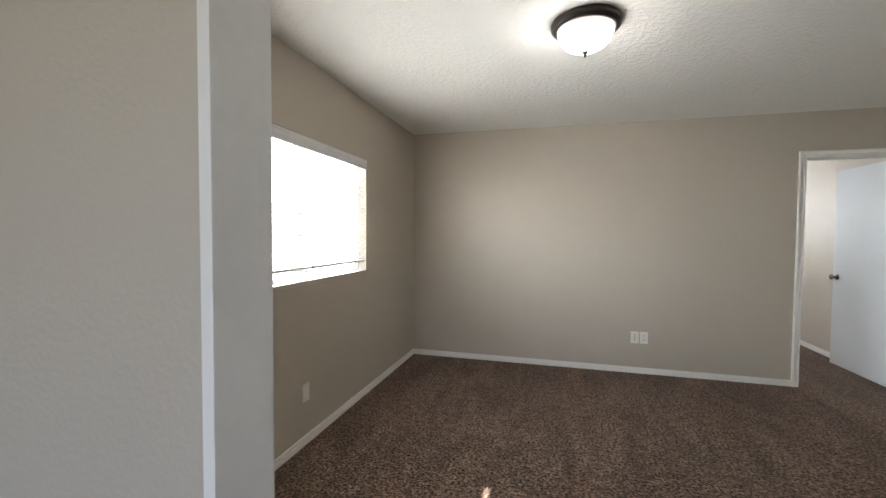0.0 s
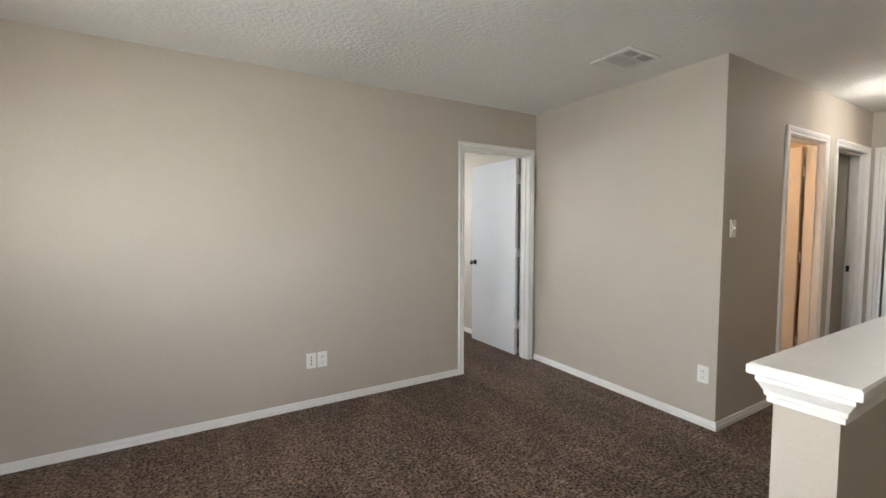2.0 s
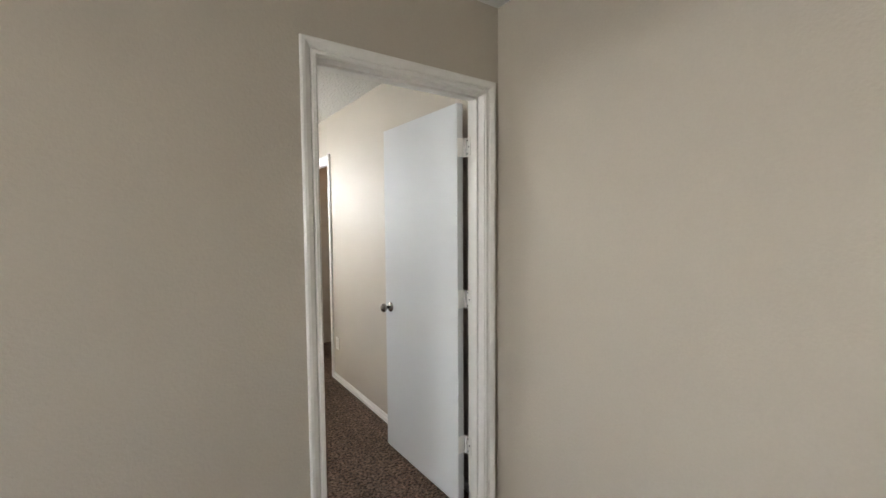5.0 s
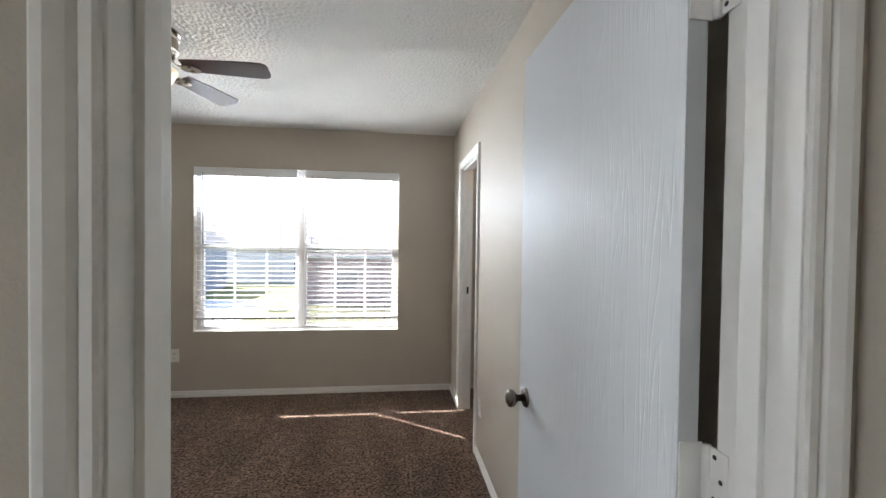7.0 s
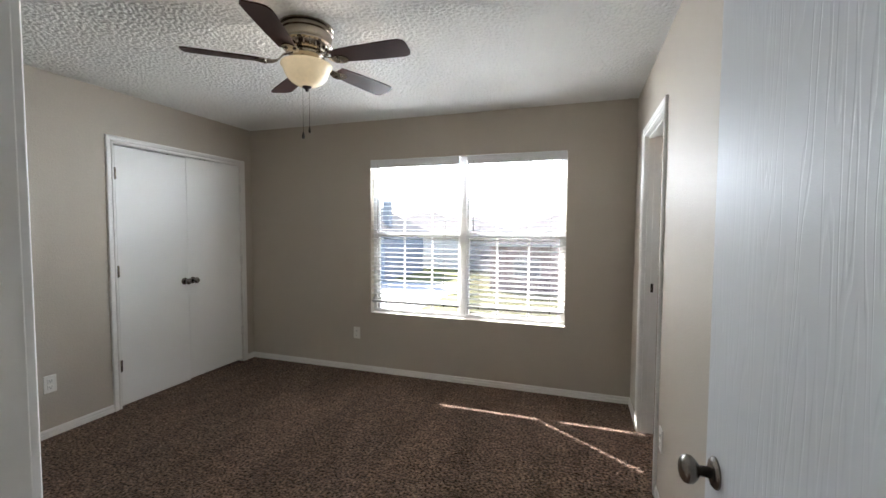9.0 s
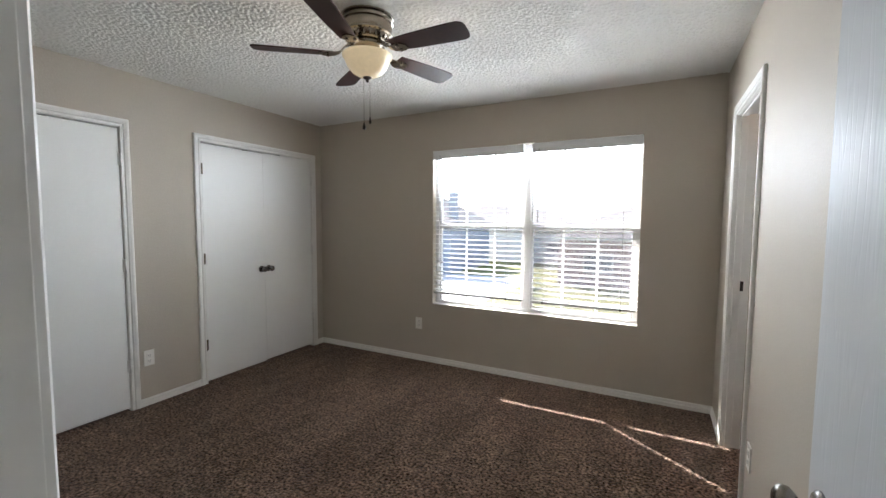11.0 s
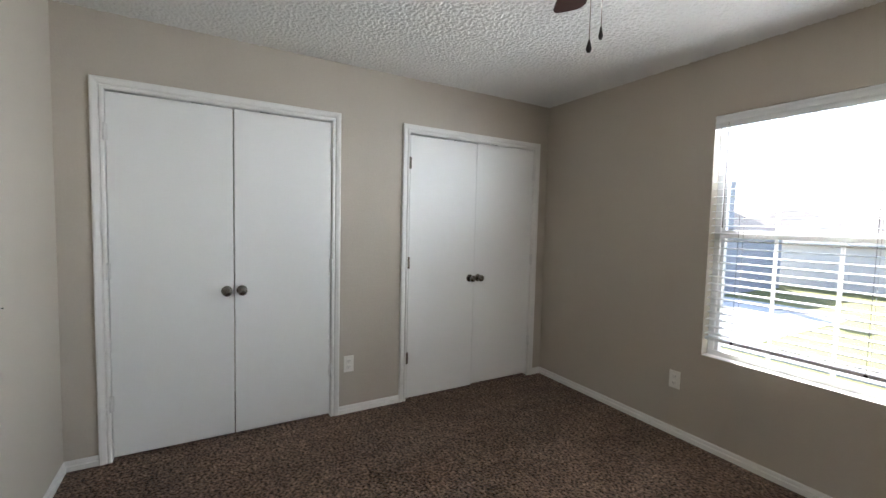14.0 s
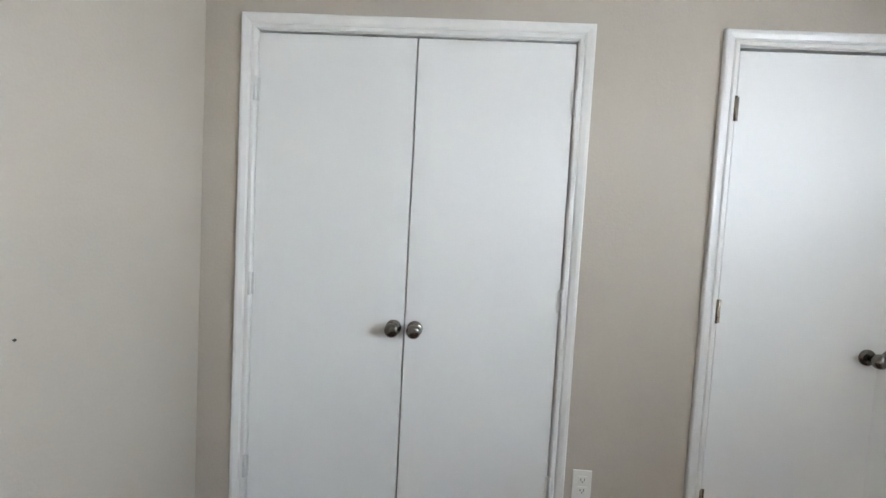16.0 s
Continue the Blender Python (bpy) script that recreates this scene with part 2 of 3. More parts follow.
def moved(bm, m):
    bmesh.ops.transform(bm, matrix=m, verts=bm.verts)
    return bm


def mesh_of(name, bm, material):
    me = bpy.data.meshes.new(name)
    bmesh.ops.recalc_face_normals(bm, faces=bm.faces)
    bm.to_mesh(me)
    bm.free()
    me.materials.append(material)
    return me


def part(name, bm, material, parent, label=""):
    ob = new(name, mesh_of(name, bm, material))
    ob.parent = parent
    if label:
        ob["label"] = label
    return ob


def thing(name, label, category, group="", at=(0, 0, 0), kind=""):
    ob = new(name)
    ob.location = at
    ob.empty_display_size = 0.1
    return tagged(ob, label, category, group, kind)


def solid(name, bm, material, label, category, kind="structure", group=""):
    return tagged(new(name, mesh_of(name, bm, material)), label, category, group, kind)


H = 2.44


def wall(name, axis, p0, p1, a0, a1, openings=(), top=H, label="beige painted drywall wall with light orange-peel texture"):
    """A wall along an axis ('x' or 'y') between the faces p0 and p1, from a0 to a1, with openings (from, to, sill, head)."""
    us = sorted({a0, a1, *(o[0] for o in openings), *(o[1] for o in openings)})
    zs = sorted({0.0, top, *(o[2] for o in openings), *(o[3] for o in openings)})
    bm = bmesh.new()
    at = {}
    for u in us:
        for z in zs:
            at[u, z] = (u, p0, z) if axis == "x" else (p0, u, z)
    verts = {}
    for u, v in zip(us, us[1:]):
        for z, w in zip(zs, zs[1:]):
            if any(o[0] <= u and v <= o[1] and o[2] <= z and w <= o[3] for o in openings):
                continue
            for c in ((u, z), (v, z), (v, w), (u, w)):
                if c not in verts:
                    verts[c] = bm.verts.new(at[c])
            bm.faces.new([verts[c] for c in ((u, z), (v, z), (v, w), (u, w))])
    r = bmesh.ops.extrude_face_region(bm, geom=list(bm.faces), use_keep_orig=True)
    shift = Vector((0, p1 - p0, 0) if axis == "x" else (p1 - p0, 0, 0))
    bmesh.ops.translate(bm, vec=shift, verts=[g for g in r["geom"] if isinstance(g, bmesh.types.BMVert)])
    return solid(name, bm, wall_mat, label, "wall")


def place(axis, plane, out):
    """Maps (along, up, proud) on a wall face to the world; out is the face's direction, +1 or -1."""
    return (lambda a, z, v: (a, plane + out * v, z)) if axis == "x" else (lambda a, z, v: (plane + out * v, a, z))


CASING = [(0.0, 0.0), (0.0, 0.008), (0.004, 0.011), (0.015, 0.011), (0.020, 0.005), (0.026, 0.012), (0.042, 0.017), (0.052, 0.017), (0.057, 0.013), (0.057, 0.0)]


def casing(name, axis, plane, out, a0, a1, head, label="white painted moulded door casing"):
    """A mitred three-sided door trim on a wall face."""
    f = place(axis, plane, out)
    bm = bmesh.new()
    rows = []
    for u, v in CASING:
        rows.append([bm.verts.new(f(*c, v)) for c in ((a0 - u, 0.0), (a0 - u, head + u), (a1 + u, head + u), (a1 + u, 0.0))])
    n = len(rows)
    for i in range(n):
        a, b = rows[i], rows[(i + 1) % n]
        for k in range(3):
            bm.faces.new((a[k], a[k + 1], b[k + 1], b[k]))
    bm.faces.new([r[0] for r in rows]), bm.faces.new([r[3] for r in rows])
    return solid(name, bm, trim_mat, label, "door trim")


def jamb(name, axis, p0, p1, a0, a1, head, stop=None):
    """The lining of a doorway, with a door stop at depth stop. a0, a1 and head bound the clear opening."""
    t = 0.018
    d = thing(name, "white painted wooden door lining with stop", "door frame", kind="structure")
    items = [("side_jamb", a0 - t, a0, p0, p1, 0, head + t), ("side_jamb", a1, a1 + t, p0, p1, 0, head + t), ("head_jamb", a0, a1, p0, p1, head, head + t)]
    if stop:
        s0, s1 = stop
        items += [("door_stop", a0, a0 + 0.011, s0, s1, 0, head), ("door_stop", a1 - 0.011, a1, s0, s1, 0, head), ("door_stop", a0 + 0.011, a1 - 0.011, s0, s1, head - 0.011, head)]
    for nm, u, v, q0, q1, z0, z1 in items:
        part(nm, boxes((u, v, q0, q1, z0, z1) if axis == "x" else (q0, q1, u, v, z0, z1), bevel=0.0015), trim_mat, d)
    return d


BASE = [(0.0, 0.0), (0.013, 0.0), (0.013, 0.027), (0.004, 0.031), (0.004, 0.034), (0.010, 0.038), (0.008, 0.050), (0.004, 0.055), (0.0, 0.056)]


def baseboard(axis, plane, out, a0, a1):
    f = place(axis, plane, out)
    bm = bmesh.new()
    ends = [[bm.verts.new(f(a, z, v)) for v, z in BASE] for a in (a0, a1)]
    for k in range(len(BASE)):
        j = (k + 1) % len(BASE)
        bm.faces.new((ends[0][k], ends[0][j], ends[1][j], ends[1][k]))
    bm.faces.new(ends[0]), bm.faces.new(ends[1])
    return solid("baseboard", bm, trim_mat, "low white moulded baseboard along the carpet", "baseboard")


# ---- floor and ceiling ----
solid("floor", boxes((-1.7, 10.8, -2.2, 8.1, -0.12, 0.0)), carpet_mat, "dark brown cut-pile wall-to-wall carpet", "floor")
solid("ceiling", boxes((-1.7, 10.8, -2.2, 4.5, H, H + 0.12)), ceiling_mat, "white lightly textured landing ceiling", "ceiling")


def popcorn_ceiling(x0, x1, y0, y1, step=0.005, seed=7):
    """The bedroom ceiling: a slab whose underside is a sheet of sprayed blobs, 5 to 25 mm wide."""
    slab = boxes((-1.7, 10.8, 4.5, 8.1, H, H + 0.12))
    ob = solid("ceiling_bedroom", slab, popcorn_mat, "white popcorn-textured bedroom ceiling", "ceiling")
    nx, ny = int((x1 - x0) / step), int((y1 - y0) / step)
    noise = np.random.RandomState(seed).normal(size=(ny, nx))
    fx, fy = np.meshgrid(np.fft.fftfreq(nx, step), np.fft.fftfreq(ny, step))
    k2 = fx ** 2 + fy ** 2
    field = np.fft.ifft2(np.fft.fft2(noise) * (np.exp(-k2 * 2 * (math.pi * 0.0036) ** 2) - 0.8 * np.exp(-k2 * 2 * (math.pi * 0.011) ** 2))).real
    field = np.clip(field / field.std() * 0.5 + 0.52, 0, 1)
    depth = 0.0015 + 0.0045 * field * field * (3 - 2 * field)
    gx, gy = np.meshgrid(x0 + np.arange(nx) * (x1 - x0) / (nx - 1), y0 + np.arange(ny) * (y1 - y0) / (ny - 1))
    co = np.stack([gx, gy, H - depth], axis=-1).reshape(-1, 3)
    a = (np.arange(ny - 1)[:, None] * nx + np.arange(nx - 1)[None, :]).ravel()
    quads = np.stack([a, a + nx, a + nx + 1, a + 1], axis=-1)
    me = bpy.data.meshes.new("popcorn_texture")
    me.from_pydata(co, [], quads)
    me.polygons.foreach_set("use_smooth", np.ones(len(quads), dtype=bool))
    me.materials.append(popcorn_mat)
    sheet = new("popcorn_texture", me)
    sheet.parent = ob
    return ob


popcorn_ceiling(-0.795, 2.974, 4.565, 7.937)

# ---- walls ----
DA = (2.12, 2.885, 2.035)      # clear opening of the bedroom door
DB = (6.790, 7.455, 2.035)     # bathroom door in the bedroom
D2 = (3.88, 4.55, 2.035)       # bathroom door in the hall
D2B = (4.84, 5.57, 2.035)      # linen room door in the hall
D3 = (1.87, 2.632, 2.035)      # room at the hall's end
C1 = (4.772, 5.98, 2.04)
C2 = (6.56, 7.778, 2.04)
W1 = (0.637, 2.455, 0.585, 2.066)
WL = (1.69, 3.245, 1.04, 1.955)
t_ = 0.018


def gap(o, low=0.0):
    return (o[0] - t_, o[1] + t_, low, o[2] + t_)


wall("wall_landing_north", "x", 4.45, 4.565, -1.65, 2.97, [gap(DA)])
wall("wall_landing_west", "y", -1.65, -1.53, -2.2, 4.45, [WL])
wall("wall_landing_east", "y", 2.97, 3.07, 2.725, 4.565)
wall("wall_hall_north", "x", 2.725, 2.84, 3.07, 5.81, [gap(D2), gap(D2B)])
wall("wall_hall_end", "y", 5.69, 5.81, -1.0, 2.725, [gap(D3)])
wall("wall_start", "x", 0.49, 0.595, -1.53, 3.6, [(-0.423, 0.55, 0, 2.06)])
wall("wall_hall_south", "x", 1.5, 1.6, 3.6, 5.69)
wall("wall_hall_return", "y", 3.6, 3.7, -2.0, 1.5)
wall("wall_south", "x", -2.2, -2.0, -1.53, 5.69, [(-0.6, 1.2, 0.8, 2.0)])
wall("wall_bedroom_west", "y", -0.915, -0.795, 4.565, 7.937, [gap(C1), gap(C2)])
wall("wall_bedroom_north", "x", 7.937, 8.077, -1.8, 4.9, [W1])
wall("wall_bedroom_east", "y", 2.974, 3.07, 4.565, 7.937, [gap(DB)])
wall("wall_bath_east", "y", 4.72, 4.80, 2.84, 7.937)
wall("wall_bath_divide", "x", 5.0, 5.08, 3.07, 4.72)
wall("wall_linen_back", "x", 4.0, 4.1, 4.80, 5.81)
wall("wall_linen_east", "y", 5.60, 5.81, 2.84, 4.0)
wall("wall_far_north", "x", 2.725, 2.84, 5.81, 10.7)
wall("wall_far_east", "y", 10.6, 10.7, -1.0, 2.725)
wall("wall_far_south", "x", -1.1, -1.0, 5.69, 10.7, [(6.9, 8.7, 0.7, 2.1)])
# unseen walls, added to close the open north-east corner against stray daylight
wall("wall_closing_north", "x", 7.937, 8.077, 4.9, 10.7)
wall("wall_closing_east", "y", 10.6, 10.7, 2.84, 7.937)
wall("wall_closet_back", "y", -1.65, -1.55, 4.565, 7.937)
wall("wall_closet_divide", "x", 6.2, 6.3, -1.55, -0.915)

# ---- trim ----
casing("trim_bedroom_door", "x", 4.45, -1, DA[0] - 0.004, DA[1] + 0.004, DA[2] + 0.005)
casing("trim_bedroom_door_inside", "x", 4.565, 1, DA[0] - 0.004, DA[1] + 0.004, DA[2] + 0.005)
jamb("door_lining_bedroom", "x", 4.449, 4.566, *DA, stop=(4.49, 4.525))
casing("trim_bath_door", "y", 2.974, -1, DB[0] - 0.004, DB[1] + 0.004, DB[2] + 0.005)
jamb("door_lining_bath", "y", 2.973, 3.071, *DB, stop=(2.99, 3.025))
casing("trim_hall_bath_door", "x", 2.725, -1, D2[0] - 0.004, D2[1] + 0.004, D2[2] + 0.005)
jamb("door_lining_hall_bath", "x", 2.724, 2.841, *D2, stop=(2.765, 2.80))
casing("trim_linen_door", "x", 2.725, -1, D2B[0] - 0.004, D2B[1] + 0.004, D2B[2] + 0.005)
jamb("door_lining_linen", "x", 2.724, 2.841, *D2B, stop=(2.765, 2.80))
casing("trim_hall_end", "y", 5.69, -1, D3[0] - 0.004, D3[1] + 0.004, D3[2] + 0.005)
jamb("door_lining_hall_end", "y", 5.689, 5.811, *D3, stop=(5.73, 5.765))
casing("trim_closet_south", "y", -0.795, 1, C1[0] - 0.002, C1[1] + 0.002, C1[2] + 0.003)
casing("trim_closet_north", "y", -0.795, 1, C2[0] - 0.002, C2[1] + 0.002, C2[2] + 0.003)
jamb("closet_lining_south", "y", -0.915, -0.794, *C1)
jamb("closet_lining_north", "y", -0.915, -0.794, *C2)
casing("trim_far_room_closet", "x", 2.725, -1, 8.25, 9.0, 2.04)
jamb("start_opening_lining", "x", 0.488, 0.597, -0.405, 0.532, 2.042)
casing("trim_start_opening", "x", 0.595, 1, -0.409, 0.536, 2.046)
for a in (("x", 4.45, -1, -1.53, 2.059), ("y", -1.53, 1, 0.615, 4.438), ("y", 2.97, -1, 2.713, 4.438), ("x", 2.725, -1, 2.958, 3.818), ("x", 2.725, -1, 4.612, 4.778),
          ("x", 7.937, -1, -0.795, 2.974), ("y", 2.974, -1, 7.517, 7.925), ("y", 2.974, -1, 4.565, 6.728), ("y", -0.795, 1, 4.565, 4.712), ("y", -0.795, 1, 6.04, 6.5),
          ("y", -0.795, 1, 7.838, 7.925), ("x", 4.565, 1, -0.783, 2.06), ("x", 2.725, -1, 5.81, 8.19), ("y", 10.6, -1, -1.0, 2.713), ("x", 2.725, -1, 9.06, 10.588), ("x", 0.595, 1, -1.518, -0.468)):
    baseboard(*a)

# ---- doors ----
def knob_parts(parent, where, out):
    """A round nickel knob with its rose; out: the direction in which it stands out."""
    turn = Vector(out).to_track_quat("Z", "Y").to_matrix().to_4x4()
    m = Matrix.Translation(where) @ turn
    rose = part("rose", moved(turned([(0.0, 0), (0.031, 0), (0.031, 0.004), (0.026, 0.009), (0.014, 0.012), (0.0, 0.012)]), m), nickel_mat, parent)
    return part("knob", moved(turned([(0.0, 0.01), (0.011, 0.012), (0.011, 0.03), (0.018, 0.034), (0.0265, 0.043), (0.028, 0.051), (0.0255, 0.059), (0.017, 0.0645), (0.0, 0.066)]), m), nickel_mat, rose, "round brushed nickel knob")


def hinge_bm(length=0.09, leaf=0.03):
    bm = turned([(0.0, -length / 2), (0.0065, -length / 2), (0.0065, length / 2), (0.0, length / 2)], 10)
    return bm


def closet_leaf(y0, y1, hinge_y, knob_y, proud, drop, label, metal=None):
    d = thing("closet_door", label, "closet door", "closet doors")
    x1 = -0.797 + proud
    part("leaf", boxes((x1 - 0.035, x1, y0, y1, 0.022 + drop, 2.032 + drop), bevel=0.0025), closet_mat, d)
    knob_parts(d, (x1, knob_y, 0.928), (1, 0, 0))
    for z in (0.333, 1.069, 1.818):
        h = part("hinge", moved(hinge_bm(0.09), Matrix.Translation((-0.787, hinge_y, z))), metal or hinge_mat, d, "bare metal hinge" if metal else "white painted hinge")
        part("hinge_plate", boxes((-0.7955, -0.791, hinge_y - 0.016, hinge_y + 0.016, z - 0.044, z + 0.044), bevel=0.001), metal or hinge_mat, h)
    part("ball_catch", boxes((x1 - 0.03, x1 - 0.008, (knob_y * 3 + hinge_y) / 4 - 0.03, (knob_y * 3 + hinge_y) / 4 + 0.03, 2.032 + drop, 2.036 + drop)), nickel_mat, d)
    return d


closet_leaf(4.776, 5.3815, 4.77, 5.343, 0.000, 0.0, "white flush closet door leaf with a round nickel knob, closed")
closet_leaf(5.3875, 5.976, 5.982, 5.426, 0.000, 0.0, "white flush closet door leaf with a round nickel knob, closed")
closet_leaf(6.564, 7.162, 6.558, 7.122, 0.004, -0.004, "white flush closet door leaf hanging slightly proud, nickel knob", fan_nickel_mat)
closet_leaf(7.166, 7.774, 7.78, 7.206, 0.000, 0.004, "white flush closet door leaf near the window wall, nickel knob")


def hung_door(name, label, hinge, angle, width, material, knob_side=1, other_side=True, edge_mat=None):
    """A flush door leaf hung at hinge (x, y), pointing along angle (degrees from +y towards -x), 35 mm thick."""
    d = thing(name, label, "door", "interior doors", kind="structure")
    d.matrix_world = pose(hinge[0], hinge[1], 0, 0, 0, angle)
    part("leaf", boxes((-0.0175, 0.0175, 0.004, width, 0.018, 2.028), bevel=0.0015), material, d)
    knob_parts(d, (-0.0175, width - 0.066, 0.93), (-1, 0, 0))
    if other_side:
        knob_parts(d, (0.0175, width - 0.066, 0.93), (1, 0, 0))
    part("latch_plate", boxes((-0.012, 0.012, width, width + 0.0015, 0.90, 0.96)), nickel_mat, d)
    return d


door_a = hung_door("door_1", "white wood-grained flush bedroom door standing open", (2.858, 4.592), 1.0, 0.758, grain_mat)
for z in (0.335, 1.076, 1.818):
    h = part("hinge", moved(hinge_bm(), Matrix.Translation((0.0225, -0.008, z))), trim_mat, door_a, "white painted butt hinge")
    part("hinge_plate", boxes((0.0242, 0.0266, -0.046, -0.010, z - 0.045, z + 0.045)), trim_mat, h)
    part("hinge_plate", boxes((-0.016, 0.022, 0.0005, 0.0035, z - 0.045, z + 0.045)), trim_mat, h)
    for dz in (-0.032, 0.0, 0.032):
        part("screw", moved(turned([(0.0, 0), (0.004, 0), (0.003, 0.0012), (0.0, 0.0012)], 10), pose(0.0242, -0.030 + (0.008 if dz else -0.004), z + dz, 0, -90, 0)), dark_mat, h)
door_b = hung_door("door_2", "white painted bathroom door standing open", (3.092, 6.825), -86, 0.655, trim_mat)
door_c = hung_door("door_3", "white painted hall bathroom door standing open", (4.56, 2.865), 3, 0.66, trim_mat)
for z in (0.335, 1.076, 1.818):
    part("hinge", moved(hinge_bm(), Matrix.Translation((-0.012, -0.014, z))), trim_mat, door_c)
door_d = hung_door("door_4", "white painted door standing open at the end of the hall", (5.83, 2.605), -88.8, 0.75, closet_mat)
for z in (0.335, 1.076, 1.818):
    part("hinge", moved(hinge_bm(), Matrix.Translation((0.012, -0.012, z))), trim_mat, door_d)
door_e = hung_door("door_5", "white painted linen door standing open", (4.885, 2.868), -1, 0.70, closet_mat)
for b in ((3.018, 3.043, 7.4525, 7.4555, 0.985, 1.045), (5.5675, 5.5705, 2.80, 2.828, 0.90, 0.96)):
    solid("strike_plate", boxes(b, bevel=0.001), bronze_mat, "dark metal strike plate let into the door lining", "strike plate", "thing", "strike plates")


# ---- windows ----
def window(name, axis, plane, out, a0, a1, z0, z1, mull, rail, label):
    """A pair of vinyl sashes set back in a wall; plane: the frame's inner face, out: the way to the room."""
    w = thing(name, label, "window", kind="structure")
    f = place(axis, plane, out)

    def bar(nm, u0, u1, w0, w1, v0, v1, mat=vinyl_mat, parent=w):
        p, q = f(u0, w0, v0), f(u1, w1, v1)
        return part(nm, boxes((min(p[0], q[0]), max(p[0], q[0]), min(p[1], q[1]), max(p[1], q[1]), min(p[2], q[2]), max(p[2], q[2])), bevel=0.003 if mat is vinyl_mat else 0), mat, parent)
    fw = 0.035
    bar("window_frame", a0, a1, z1 - fw, z1, -0.06, 0)
    bar("window_frame", a0, a1, z0, z0 + fw, -0.06, 0)
    bar("window_frame", a0, a0 + fw, z0 + fw, z1 - fw, -0.06, 0)
    bar("window_frame", a1 - fw, a1, z0 + fw, z1 - fw, -0.06, 0)
    bar("mullion", mull - 0.030, mull + 0.030, z0 + fw, z1 - fw, -0.06, 0.004)
    for u0, u1 in ((a0 + fw, mull - 0.030), (mull + 0.030, a1 - fw)):
        if rail:
            bar("meeting_rail", u0, u1, rail - 0.025, rail + 0.022, -0.05, -0.004)
            sashes = ((z0 + fw, rail - 0.025), (rail + 0.022, z1 - fw))
        else:
            sashes = ((z0 + fw, z1 - fw),)
        for s0, s1 in sashes:
            bar("sash", u0, u0 + 0.022, s0, s1, -0.045, -0.01)
            bar("sash", u1 - 0.022, u1, s0, s1, -0.045, -0.01)
            pane = bar("pane", u0 + 0.022, u1 - 0.022, s0, s1, -0.030, -0.027, glass_mat)
            pane.visible_shadow = False
            if rail:
                for k in (1, 2):
                    c = u0 + (u1 - u0) * k / 3
                    bar("muntin", c - 0.009, c + 0.009, s0, s1, -0.034, -0.0235)
    return w


window("window_1", "x", 8.002, -1, W1[0], W1[1], W1[2], W1[3], 1.55, 1.352, "white vinyl double window with grilles and a bright street view")
window("window_2", "y", -1.595, 1, WL[0], WL[1], WL[2], WL[3], 2.42, None, "white vinyl sliding window on the landing, very bright")


